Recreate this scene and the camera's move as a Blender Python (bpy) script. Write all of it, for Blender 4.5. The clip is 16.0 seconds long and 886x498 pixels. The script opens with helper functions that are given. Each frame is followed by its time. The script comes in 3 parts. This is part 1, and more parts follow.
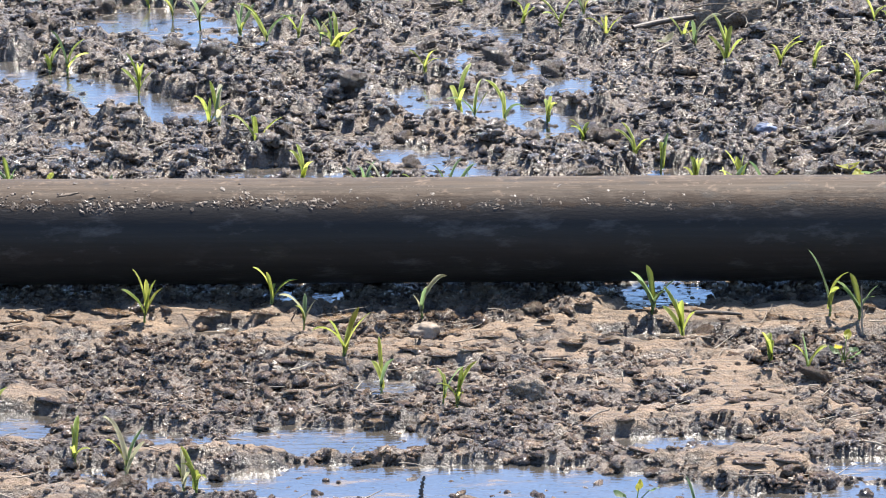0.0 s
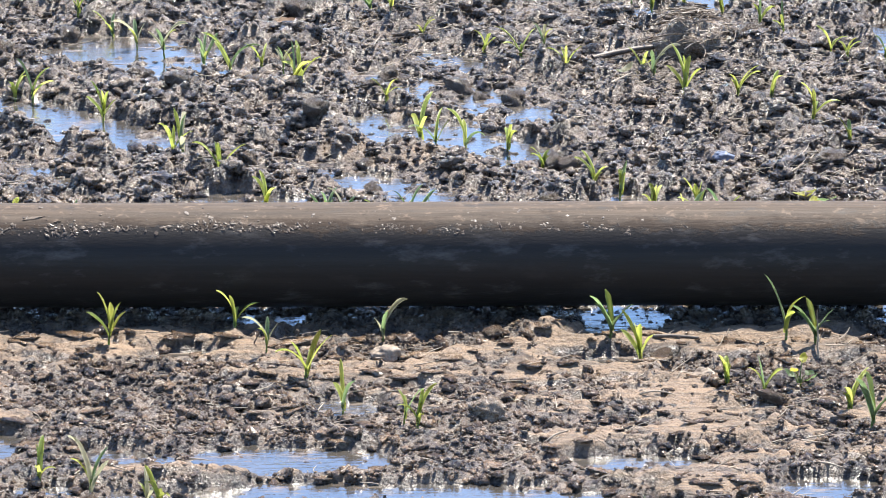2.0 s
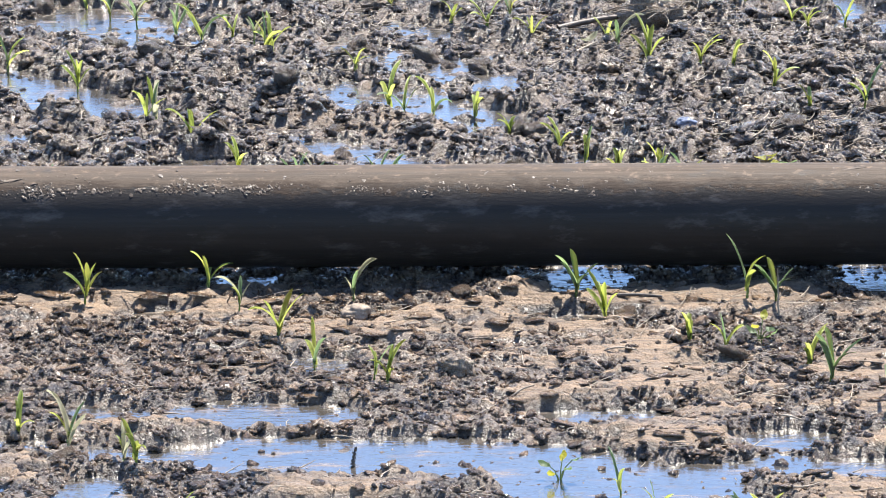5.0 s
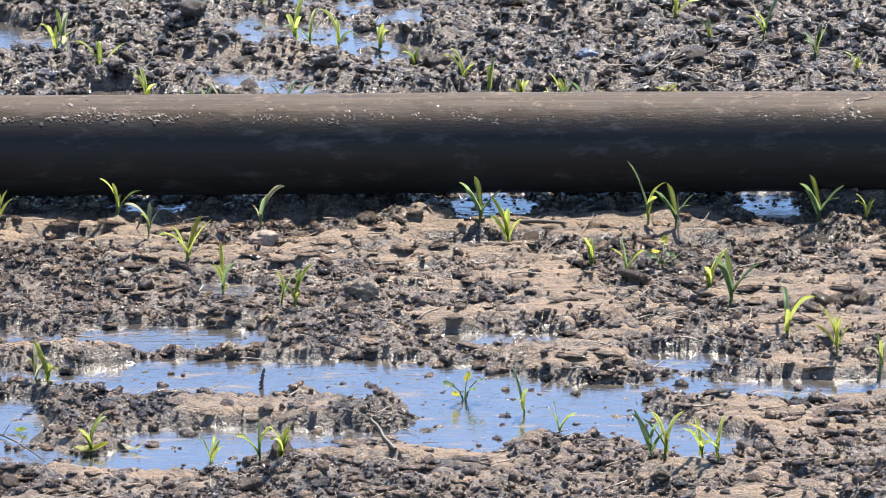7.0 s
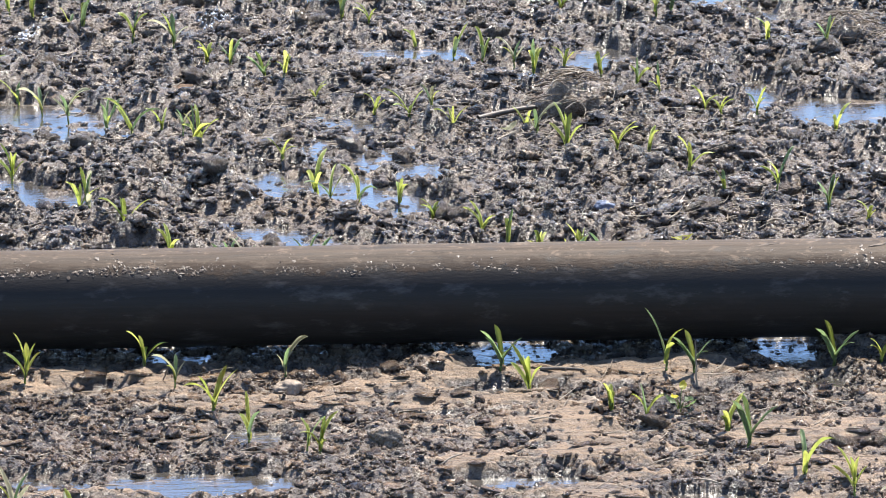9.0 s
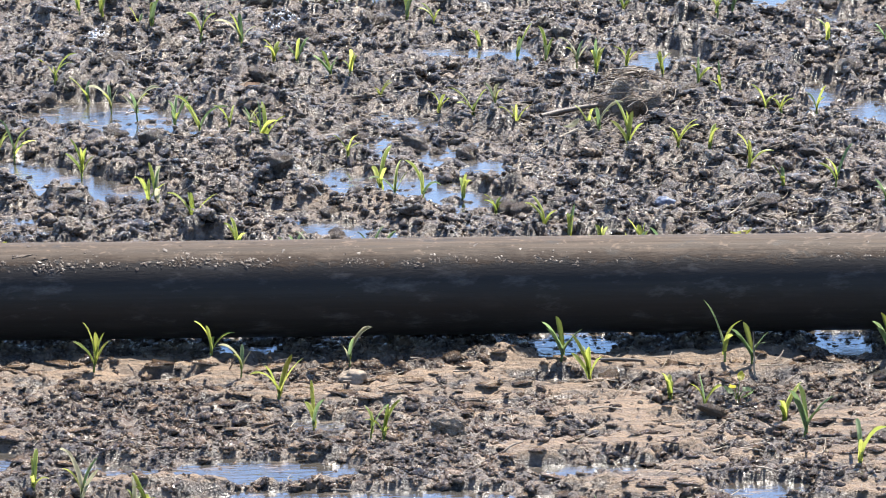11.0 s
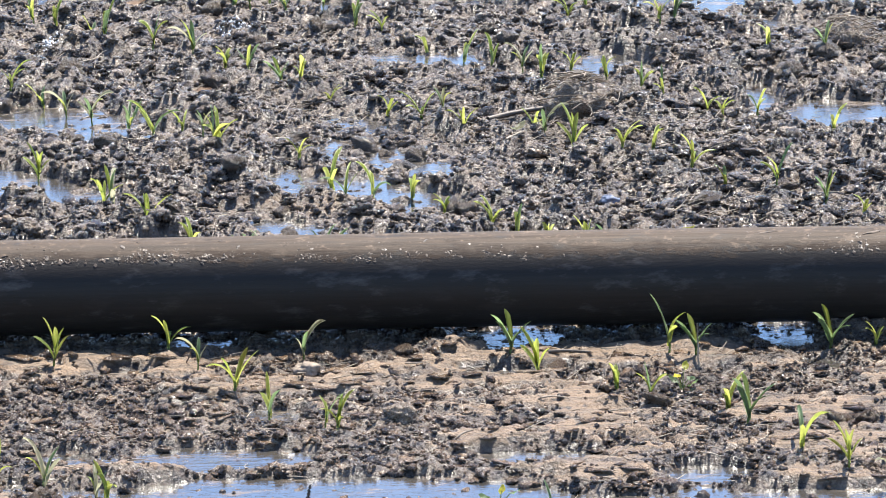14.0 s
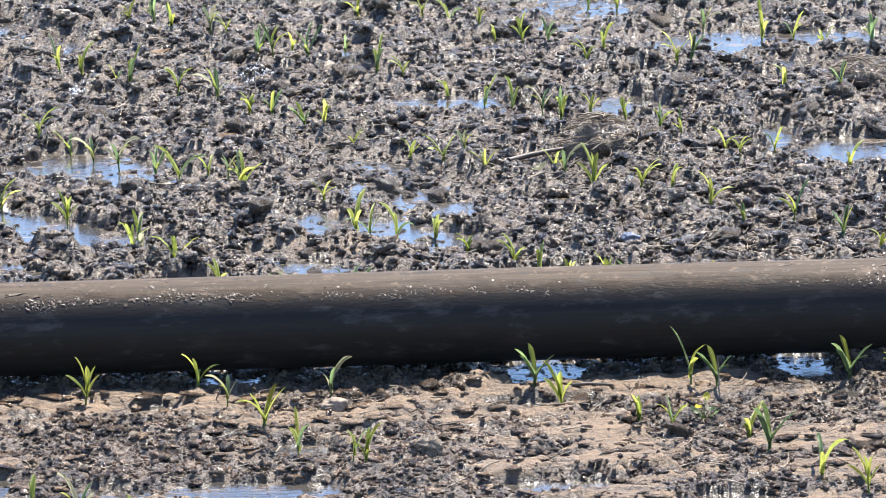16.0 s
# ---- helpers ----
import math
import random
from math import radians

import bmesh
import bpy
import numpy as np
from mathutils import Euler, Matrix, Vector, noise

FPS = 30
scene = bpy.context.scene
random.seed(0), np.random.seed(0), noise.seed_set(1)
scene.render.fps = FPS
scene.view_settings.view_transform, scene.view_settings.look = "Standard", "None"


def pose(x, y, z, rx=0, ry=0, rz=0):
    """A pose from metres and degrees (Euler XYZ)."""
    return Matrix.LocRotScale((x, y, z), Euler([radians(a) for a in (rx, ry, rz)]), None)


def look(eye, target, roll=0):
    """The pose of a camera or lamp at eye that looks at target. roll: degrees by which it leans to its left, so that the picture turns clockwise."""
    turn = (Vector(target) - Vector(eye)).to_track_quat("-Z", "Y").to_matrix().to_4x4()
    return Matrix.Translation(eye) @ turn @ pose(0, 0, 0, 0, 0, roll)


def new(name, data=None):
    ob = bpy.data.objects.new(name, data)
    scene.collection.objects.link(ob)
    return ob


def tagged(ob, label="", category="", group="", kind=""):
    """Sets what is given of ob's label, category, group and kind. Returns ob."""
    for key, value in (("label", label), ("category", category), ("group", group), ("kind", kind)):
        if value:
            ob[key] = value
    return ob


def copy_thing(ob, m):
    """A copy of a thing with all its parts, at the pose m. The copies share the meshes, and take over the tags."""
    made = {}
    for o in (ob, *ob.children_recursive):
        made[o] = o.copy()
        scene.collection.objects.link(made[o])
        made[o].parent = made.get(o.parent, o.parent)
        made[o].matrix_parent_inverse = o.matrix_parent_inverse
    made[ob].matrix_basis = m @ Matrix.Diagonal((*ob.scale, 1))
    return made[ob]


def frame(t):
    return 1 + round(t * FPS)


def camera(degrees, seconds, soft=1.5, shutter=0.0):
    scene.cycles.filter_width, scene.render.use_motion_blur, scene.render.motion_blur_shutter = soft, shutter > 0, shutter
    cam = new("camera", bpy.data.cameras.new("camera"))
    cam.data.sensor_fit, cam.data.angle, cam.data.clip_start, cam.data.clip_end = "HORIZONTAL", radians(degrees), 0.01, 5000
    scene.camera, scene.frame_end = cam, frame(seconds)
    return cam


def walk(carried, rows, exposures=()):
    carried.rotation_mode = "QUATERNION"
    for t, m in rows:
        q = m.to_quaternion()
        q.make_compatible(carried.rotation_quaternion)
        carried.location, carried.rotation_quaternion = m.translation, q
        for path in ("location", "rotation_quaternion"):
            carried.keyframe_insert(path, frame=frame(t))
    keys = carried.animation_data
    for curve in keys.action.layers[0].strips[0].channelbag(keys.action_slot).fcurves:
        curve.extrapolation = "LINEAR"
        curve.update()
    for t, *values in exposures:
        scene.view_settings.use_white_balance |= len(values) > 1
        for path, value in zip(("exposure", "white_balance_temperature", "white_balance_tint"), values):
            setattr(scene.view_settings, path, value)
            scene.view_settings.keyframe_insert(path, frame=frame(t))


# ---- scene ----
cam = camera(11.222, 16.0, soft=1.0)
# seconds, eye, then pitch, lean and yaw in degrees
PATH = [
    (0.0, 0.000, -10.424, 3.534, -18.157, 0.242, -0.082),
    (0.5, 0.000, -10.458, 3.534, -18.028, 0.244, 0.046),
    (1.0, 0.000, -10.492, 3.534, -18.004, 0.173, 0.063),
    (1.5, 0.000, -10.526, 3.534, -17.947, -0.001, -0.128),
    (2.0, 0.000, -10.561, 3.534, -17.629, -0.042, -0.508),
    (2.5, 0.000, -10.595, 3.534, -17.359, 0.336, 0.100),
    (3.0, 0.000, -10.629, 3.534, -17.727, 0.331, 0.208),
    (3.5, 0.000, -10.664, 3.534, -17.711, -0.005, -0.392),
    (3.7, 0.000, -10.684, 3.534, -17.721, -0.086, -0.909),
    (5.8, -0.015, -10.903, 3.534, -17.725, -0.030, -0.994),
    (6.0, -0.016, -10.924, 3.534, -17.930, -0.042, -1.292),
    (6.5, -0.020, -10.969, 3.534, -18.315, -0.375, -2.036),
    (7.0, -0.023, -11.014, 3.534, -18.340, -0.372, -2.164),
    (7.5, -0.027, -11.059, 3.534, -18.137, -0.101, -1.769),
    (8.0, -0.030, -11.104, 3.534, -18.090, 0.306, -1.295),
    (8.5, -0.054, -11.154, 3.534, -16.638, 0.278, -1.918),
    (8.7, -0.054, -11.174, 3.534, -16.339, 0.234, -2.204),
    (10.8, -0.050, -11.384, 3.534, -15.864, 0.366, -1.647),
    (11.0, -0.050, -11.404, 3.534, -15.983, 0.303, -1.334),
    (11.5, -0.058, -11.447, 3.534, -16.271, 1.086, -1.124),
    (12.0, -0.066, -11.490, 3.534, -16.569, 0.642, -2.023),
    (12.5, -0.071, -11.534, 3.534, -16.450, 0.953, -2.004),
    (13.0, -0.075, -11.591, 3.534, -16.212, 0.604, -2.038),
    (13.5, -0.080, -11.649, 3.534, -15.820, 0.597, -1.936),
    (14.0, -0.082, -11.706, 3.534, -15.652, 0.395, -2.128),
    (14.5, -0.085, -11.764, 3.534, -15.637, 0.603, -2.205),
    (15.0, -0.087, -11.817, 3.534, -15.429, 0.846, -2.156),
    (15.5, -0.093, -11.870, 3.534, -15.260, 0.642, -1.943),
    (16.0, -0.100, -11.924, 3.534, -14.913, 1.105, -2.057),
]
walk(cam, [(t, pose(x, y, z, 90 + p, r, w)) for t, x, y, z, p, r, w in PATH],
     exposures=[(0.0, 1.32), (1.0, 1.42), (3.5, 1.43), (6.0, 1.37), (7.0, 1.26), (8.5, 1.25), (11.0, 1.29), (16.0, 1.31)])

# ---- light: clear sky, high sun beyond the pipe ----
SUN_ELEVATION, SUN_AZIMUTH = 62.0, 27.0          # azimuth from +y towards +x
world = bpy.data.worlds.new("sky")
scene.world = world
world.use_nodes = True
wn = world.node_tree
sky = wn.nodes.new("ShaderNodeTexSky")
sky.sky_type, sky.sun_disc = "NISHITA", False
sky.sun_elevation, sky.sun_rotation = radians(SUN_ELEVATION), radians(SUN_AZIMUTH)
sky.air_density, sky.dust_density, sky.ozone_density = 0.85, 0.1, 4.8
wn.links.new(sky.outputs[0], wn.nodes["Background"].inputs[0])
wn.nodes["Background"].inputs[1].default_value = 0.135
lamp = bpy.data.lights.new("sun", "SUN")
lamp.energy, lamp.angle, lamp.color = 5.0, radians(0.5), (1.0, 0.94, 0.85)
sun = new("sun", lamp)
se, sa = radians(SUN_ELEVATION), radians(SUN_AZIMUTH)
sun.matrix_world = look((math.sin(sa) * math.cos(se) * 50, math.cos(sa) * math.cos(se) * 50, math.sin(se) * 50), (0, 0, 0))


# ---- materials ----
def material(name):
    m = bpy.data.materials.new(name)
    m.use_nodes = True
    return m, m.node_tree, m.node_tree.nodes["Principled BSDF"]


def node(tree, kind, **values):
    n = tree.nodes.new(kind)
    for key, value in values.items():
        n.inputs[key.replace("_", " ")].default_value = value
    return n


def noise_tex(tree, scale, detail=4.0, rough=0.6, stretch=None, slant=0.0):
    n = node(tree, "ShaderNodeTexNoise", Scale=scale, Detail=detail, Roughness=rough)
    c = tree.nodes.new("ShaderNodeTexCoord")
    src = c.outputs["Object"]
    if stretch:
        mp = tree.nodes.new("ShaderNodeMapping")
        mp.inputs["Scale"].default_value = stretch
        mp.inputs["Rotation"].default_value = (0, slant, 0)
        tree.links.new(src, mp.inputs["Vector"])
        src = mp.outputs[0]
    tree.links.new(src, n.inputs["Vector"])
    return n.outputs["Fac"]


def ramp(tree, src, *stops):
    r = tree.nodes.new("ShaderNodeValToRGB")
    while len(r.color_ramp.elements) < len(stops):
        r.color_ramp.elements.new(0.5)
    for e, (pos, col) in zip(r.color_ramp.elements, stops):
        e.position = pos
        e.color = (*col, 1) if isinstance(col, tuple) else (col, col, col, 1)
    tree.links.new(src, r.inputs[0])
    return r.outputs[0]


def mix(tree, fac, a, b, how="MIX"):
    m = tree.nodes.new("ShaderNodeMix")
    m.data_type, m.blend_type = "RGBA", how
    for sock, v in ((m.inputs[0], fac), (m.inputs[6], a), (m.inputs[7], b)):
        if isinstance(v, bpy.types.NodeSocket):
            tree.links.new(v, sock)
        else:
            sock.default_value = v if isinstance(v, (int, float)) else (*v, 1)
    return m.outputs[2]


def calc(tree, how, a, b, clamp=False):
    m = tree.nodes.new("ShaderNodeMath")
    m.operation, m.use_clamp = how, clamp
    for sock, v in ((m.inputs[0], a), (m.inputs[1], b)):
        if isinstance(v, bpy.types.NodeSocket):
            tree.links.new(v, sock)
        else:
            sock.default_value = v
    return m.outputs[0]


def bump(tree, bsdf, src, strength, distance):
    b = node(tree, "ShaderNodeBump", Strength=strength, Distance=distance)
    tree.links.new(src, b.inputs["Height"])
    if bsdf.inputs["Normal"].links:
        tree.links.new(bsdf.inputs["Normal"].links[0].from_socket, b.inputs["Normal"])
    tree.links.new(b.outputs[0], bsdf.inputs["Normal"])


def soil_material(name, dark, mid, tan, with_dry):
    """Silty soil: wet and dark, or smeared and drying to tan where the attribute dry is high."""
    m, t, b = material(name)
    grain = noise_tex(t, 240, 3, 0.7)
    patch = noise_tex(t, 18, 6, 0.7)
    wet = mix(t, ramp(t, patch, (0.42, 0.0), (0.62, 1.0)), dark, mid)
    if with_dry:
        a = t.nodes.new("ShaderNodeAttribute")
        a.attribute_name = "dry"
        smear = noise_tex(t, 34, 6, 0.65, (0.3, 1.5, 1.0))
        d = calc(t, "ADD", a.outputs["Fac"], calc(t, "MULTIPLY", calc(t, "SUBTRACT", smear, 0.5), 1.3))
        d = ramp(t, d, (0.36, 0.0), (0.74, 1.0))
    else:
        g = t.nodes.new("ShaderNodeNewGeometry")
        d = calc(t, "ADD", calc(t, "MULTIPLY", g.outputs["Random Per Island"], 0.55), calc(t, "MULTIPLY", patch, 0.5))
        d = ramp(t, d, (0.45, 0.0), (0.9, 0.75))
    drag = noise_tex(t, 48, 5, 0.7, (0.12, 1.5, 1.0))
    col = mix(t, d, wet, mix(t, ramp(t, drag, (0.40, 0.0), (0.56, 1.0)), tuple(0.45 * c for c in tan), tan))
    col = mix(t, 0.7, col, ramp(t, grain, (0.3, 0.5), (0.7, 1.45)), "MULTIPLY")
    t.links.new(col, b.inputs["Base Color"])
    film = noise_tex(t, 95, 4, 0.65)
    dull = calc(t, "ADD", ramp(t, film, (0.44, 0.25), (0.62, 0.52)) if with_dry else ramp(t, film, (0.46, 0.07), (0.64, 0.36)), calc(t, "MULTIPLY", d, 0.25), True)
    t.links.new(dull, b.inputs["Roughness"])
    b.inputs["IOR"].default_value = 1.6
    bump(t, b, noise_tex(t, 330, 3, 0.7), 0.5, 0.0035)
    bump(t, b, noise_tex(t, 100, 4, 0.7), 0.9, 0.013)
    return m


SOIL = soil_material("wet soil", (0.028, 0.020, 0.0155), (0.188, 0.143, 0.105), (0.258, 0.172, 0.103), True)
BROWN_CLOD = soil_material("drying soil crumbs", (0.032, 0.022, 0.015), (0.150, 0.100, 0.064), (0.29, 0.188, 0.112), False)
FLAKE = soil_material("pressed soil flakes", (0.060, 0.039, 0.025), (0.190, 0.124, 0.074), (0.31, 0.202, 0.118), False)
CLOD = soil_material("soil crumbs", (0.032, 0.023, 0.017), (0.184, 0.142, 0.105), (0.30, 0.221, 0.150), False)


def water_material():
    """Shallow brown water with ripples and drifts of floating silt."""
    m, t, b = material("muddy puddle water")
    deep = ramp(t, noise_tex(t, 6, 3), (0.3, (0.045, 0.042, 0.038)), (0.7, (0.075, 0.066, 0.055)))
    silt = ramp(t, noise_tex(t, 13, 6, 0.7, (0.45, 1.6, 1.0)), (0.53, 0.0), (0.64, 0.85))
    t.links.new(mix(t, silt, deep, (0.15, 0.11, 0.078)), b.inputs["Base Color"])
    t.links.new(calc(t, "ADD", 0.03, calc(t, "MULTIPLY", silt, 0.35)), b.inputs["Roughness"])
    t.links.new(calc(t, "SUBTRACT", 4.2, calc(t, "MULTIPLY", silt, 2.4)), b.inputs["IOR"])
    bump(t, b, noise_tex(t, 70, 3, 0.6, (0.25, 1.0, 1.0)), 0.38, 0.004)
    bump(t, b, noise_tex(t, 14, 2, 0.5, (0.5, 1.0, 1.0)), 0.10, 0.01)
    return m


WATER = water_material()


def pipe_material():
    """Black polyethylene under a film of dried mud on the upper side, which also paints the sunlit band there, with
    drag streaks along it.
    """
    m, t, b = material("black polyethylene")
    c = t.nodes.new("ShaderNodeTexCoord")
    sep = t.nodes.new("ShaderNodeSeparateXYZ")
    t.links.new(c.outputs["Object"], sep.inputs[0])
    edge = calc(t, "MULTIPLY", calc(t, "SUBTRACT", noise_tex(t, 8, 7, 0.72, (0.8, 2.0, 2.0)), 0.5), 0.075)
    fray = calc(t, "MULTIPLY", calc(t, "SUBTRACT", noise_tex(t, 60, 4, 0.7, (0.8, 1.2, 1.2)), 0.5), 0.05)
    # mud film ends where the sunlit top turns dark; that light edge is in the colour
    film = ramp(t, calc(t, "ADD", sep.outputs["Z"], calc(t, "ADD", edge, fray)), (0.086, 0.0), (0.097, 1.0))
    streak = noise_tex(t, 55, 5, 0.65, (0.035, 1.6, 1.6))
    film = calc(t, "MULTIPLY", film, ramp(t, streak, (0.30, 0.62), (0.60, 1.0)))
    bare = ramp(t, noise_tex(t, 12, 6, 0.7, (0.7, 1.5, 1.5), 0.5), (0.30, 0.30), (0.42, 1.0))
    film = calc(t, "MULTIPLY", film, bare)
    black = mix(t, ramp(t, streak, (0.4, 0.0), (0.75, 0.5)), (0.019, 0.0165, 0.0150), (0.032, 0.028, 0.025))
    blotch = ramp(t, noise_tex(t, 7, 5, 0.65, (1.0, 3.0, 3.0)), (0.56, 0.0), (0.74, 0.4))
    black = mix(t, blotch, black, (0.05, 0.042, 0.036))
    scuff = ramp(t, noise_tex(t, 9, 6, 0.7, (0.9, 2.4, 2.4), 0.6), (0.55, 0.0), (0.72, 0.6))
    black = mix(t, scuff, black, (0.10, 0.09, 0.083))
    mud = mix(t, ramp(t, noise_tex(t, 60, 5, 0.7, (0.05, 1.3, 1.3)), (0.3, 0.0), (0.7, 1.0)), (0.050, 0.036, 0.026), (0.122, 0.090, 0.065))
    mud = mix(t, ramp(t, noise_tex(t, 26, 6, 0.72, (0.7, 1.0, 1.0), 0.8), (0.58, 0.0), (0.68, 0.6)), mud, (0.035, 0.025, 0.018))
    mud = mix(t, ramp(t, noise_tex(t, 34, 5, 0.7, (0.8, 1.3, 1.3), 0.4), (0.56, 0.0), (0.66, 0.8)), mud, (0.21, 0.150, 0.105))
    crust = calc(t, "ADD", sep.outputs["Z"], calc(t, "MULTIPLY", calc(t, "SUBTRACT", noise_tex(t, 20, 6, 0.72, (0.6, 1.2, 1.2)), 0.5), 0.07))
    mud = mix(t, ramp(t, crust, (0.099, 0.95), (0.112, 0.0)), mud, (0.042, 0.027, 0.018))
    t.links.new(mix(t, film, black, mud), b.inputs["Base Color"])
    t.links.new(calc(t, "ADD", 0.46, calc(t, "MULTIPLY", film, 0.26)), b.inputs["Roughness"])
    t.links.new(calc(t, "SUBTRACT", 0.17, calc(t, "MULTIPLY", film, 0.02)), b.inputs["Specular IOR Level"])
    bump(t, b, noise_tex(t, 150, 4, 0.65, (0.25, 1.0, 1.0)), 0.45, 0.002)
    bump(t, b, film, 0.4, 0.0012)
    return m


PIPE = pipe_material()


def leaf_material(name, low, high, glow):
    m, t, b = material(name)
    oi = t.nodes.new("ShaderNodeObjectInfo")
    f = calc(t, "ADD", calc(t, "MULTIPLY", noise_tex(t, 45, 3, 0.6, (1, 1, 0.3)), 0.7), calc(t, "MULTIPLY", oi.outputs["Random"], 0.4))
    col = mix(t, ramp(t, f, (0.3, 0.0), (0.85, 1.0)), low, high)
    t.links.new(col, b.inputs["Base Color"])
    b.inputs["Roughness"].default_value = 0.42
    bump(t, b, noise_tex(t, 300, 2, 0.5, (1, 1, 0.15)), 0.25, 0.001)
    tr = t.nodes.new("ShaderNodeBsdfTranslucent")
    t.links.new(mix(t, 1.0, col, glow, "MULTIPLY"), tr.inputs[0])
    ms = t.nodes.new("ShaderNodeMixShader")
    ms.inputs[0].default_value = 0.55
    t.links.new(b.outputs[0], ms.inputs[1])
    t.links.new(tr.outputs[0], ms.inputs[2])
    t.links.new(ms.outputs[0], t.nodes["Material Output"].inputs["Surface"])
    return m


LEAF = leaf_material("young maize leaf", (0.235, 0.30, 0.085), (0.46, 0.49, 0.18), (1.7, 1.58, 1.15))
# blue-green copy of the leaf, darkened: shade of unlit leaves put into its colour
LEAF_SHADED_BLUE = leaf_material("shaded blue-green maize leaf", (0.14, 0.20, 0.11), (0.26, 0.34, 0.18), (1.4, 1.45, 1.2))
LEAF_PALE = leaf_material("withered maize leaf", (0.30, 0.30, 0.20), (0.48, 0.46, 0.34), (1.2, 1.2, 1.1))
STEM = leaf_material("maize stem", (0.10, 0.15, 0.05), (0.20, 0.26, 0.09), (1.4, 1.4, 1.0))


def plain_material(name, a, b_col, scale, rough, stretch=None, relief=0.3):
    m, t, b = material(name)
    t.links.new(mix(t, ramp(t, noise_tex(t, scale, 5, 0.65, stretch), (0.3, 0.0), (0.7, 1.0)), a, b_col), b.inputs["Base Color"])
    b.inputs["Roughness"].default_value = rough
    bump(t, b, noise_tex(t, scale * 3, 3, 0.6, stretch), relief, 0.002)
    return m


STRAW = plain_material("weathered straw", (0.09, 0.065, 0.045), (0.46, 0.38, 0.285), 9, 0.6)
BROWN_STRAW = plain_material("rotting straw", (0.045, 0.030, 0.020), (0.20, 0.14, 0.085), 14, 0.6)
TWIG = plain_material("wet dead wood", (0.035, 0.026, 0.02), (0.12, 0.09, 0.065), 60, 0.5, (1, 1, 0.2))
STONE = plain_material("pale field stone", (0.11, 0.08, 0.058), (0.34, 0.27, 0.20), 45, 0.7, None, 0.8)
SMEAR = plain_material("mud smear", (0.05, 0.035, 0.025), (0.17, 0.125, 0.09), 60, 0.75)
CRUST = plain_material("mud spatter", (0.03, 0.021, 0.015), (0.175, 0.125, 0.085), 45, 0.4)


# ---- the ground: one sheet, fine near the pipe, reaching the horizon ----
def lattice(x, y, seed):
    xi, yi = np.floor(x).astype(np.int64), np.floor(y).astype(np.int64)
    fx, fy = x - xi, y - yi
    fx, fy = fx * fx * (3 - 2 * fx), fy * fy * (3 - 2 * fy)

    def h(i, j):
        v = (i * 374761393 + j * 668265263 + seed * 974634777) & 0xFFFFFFFF
        v = ((v ^ (v >> 13)) * 1274126177) & 0xFFFFFFFF
        return ((v ^ (v >> 16)) & 0xFFFF) / 65535.0

    a, b, c, d = h(xi, yi), h(xi + 1, yi), h(xi, yi + 1), h(xi + 1, yi + 1)
    return (a + (b - a) * fx) * (1 - fy) + (c + (d - c) * fx) * fy


def fbm(x, y, scale, octaves, seed, gain=0.5):
    total, amp, norm = 0, 1.0, 0
    for k in range(octaves):
        total = total + amp * (lattice(x * scale + 17.3 * k, y * scale - 9.1 * k, seed + k) - 0.5)
        norm += amp
        scale, amp = scale * 2.03, amp * gain
    return total / norm * 2


def axis(inner, far):
    """The given fine steps, and growing ones out to far on both sides."""
    lo = inner[0]
    out, d, s = [], 0.0, inner[1] - lo
    while d < far:
        s *= 1.35
        d += s
        out.append(d)
    out = np.array(out)
    return np.concatenate([lo - out[::-1], inner, inner[-1] + out])


def nearer(y):
    """The far rows lie closer together."""
    u = min(max((y - 1.5) / 2.0, 0), 1)
    return y - 0.4 * u * u * (3 - 2 * u)


# puddles: centre, half width across, half depth, slant
PUDDLES_FRONT = [
    (0.02, -1.33, 0.62, 0.11, -0.06), (0.52, -1.56, 0.27, 0.13, -0.1), (0.95, -1.20, 0.10, 0.06, 0), (-0.93, -1.54, 0.10, 0.16, 0),
    (-0.62, -1.57, 0.07, 0.13, 0), (-0.74, -1.80, 0.24, 0.10, 0), (-0.30, -1.02, 0.22, 0.08, 0), (-0.96, -0.91, 0.08, 0.08, 0),
    (0.05, -1.70, 0.30, 0.07, -0.1), (0.91, -1.74, 0.09, 0.08, 0), (-0.28, -1.84, 0.17, 0.07, 0), (1.08, -1.38, 0.32, 0.06, 0),
    (-0.52, -0.30, 0.10, 0.05, 0.1), (0.51, -0.36, 0.11, 0.05, 0), (1.32, -0.30, 0.08, 0.05, 0), (-0.15, -0.69, 0.10, 0.05, 0), (-0.60, -1.03, 0.13, 0.06, -0.1), (0.55, -1.05, 0.15, 0.05, -0.1),
]
PUDDLES_PIPE = [(-0.33, -0.03, 0.09, 0.10, 0), (0.52, -0.03, 0.11, 0.10, 0), (1.25, -0.02, 0.07, 0.09, 0)]
PUDDLES_BACK = [
    (-0.98, 1.78, 0.29, 0.10, -0.85), (0.12, 1.57, 0.21, 0.11, -0.6), (-0.36, 0.90, 0.15, 0.08, -0.5), (-1.14, 0.57, 0.05, 0.08, 0),
    (0.58, 0.89, 0.07, 0.08, 0), (1.44, 4.59, 0.14, 0.09, 0), (1.84, 4.58, 0.17, 0.09, 0), (0.08, 4.48, 0.06, 0.07, 0),
    (0.39, 3.69, 0.12, 0.06, 0), (1.00, 3.56, 0.09, 0.10, 0), (1.73, 2.66, 0.13, 0.11, 0), (1.47, 3.06, 0.05, 0.12, 0), (-0.78, 2.74, 0.15, 0.13, -0.2),
]
PIPE_R, PIPE_Z = 0.1285, 0.1650
rng = np.random.default_rng(7)
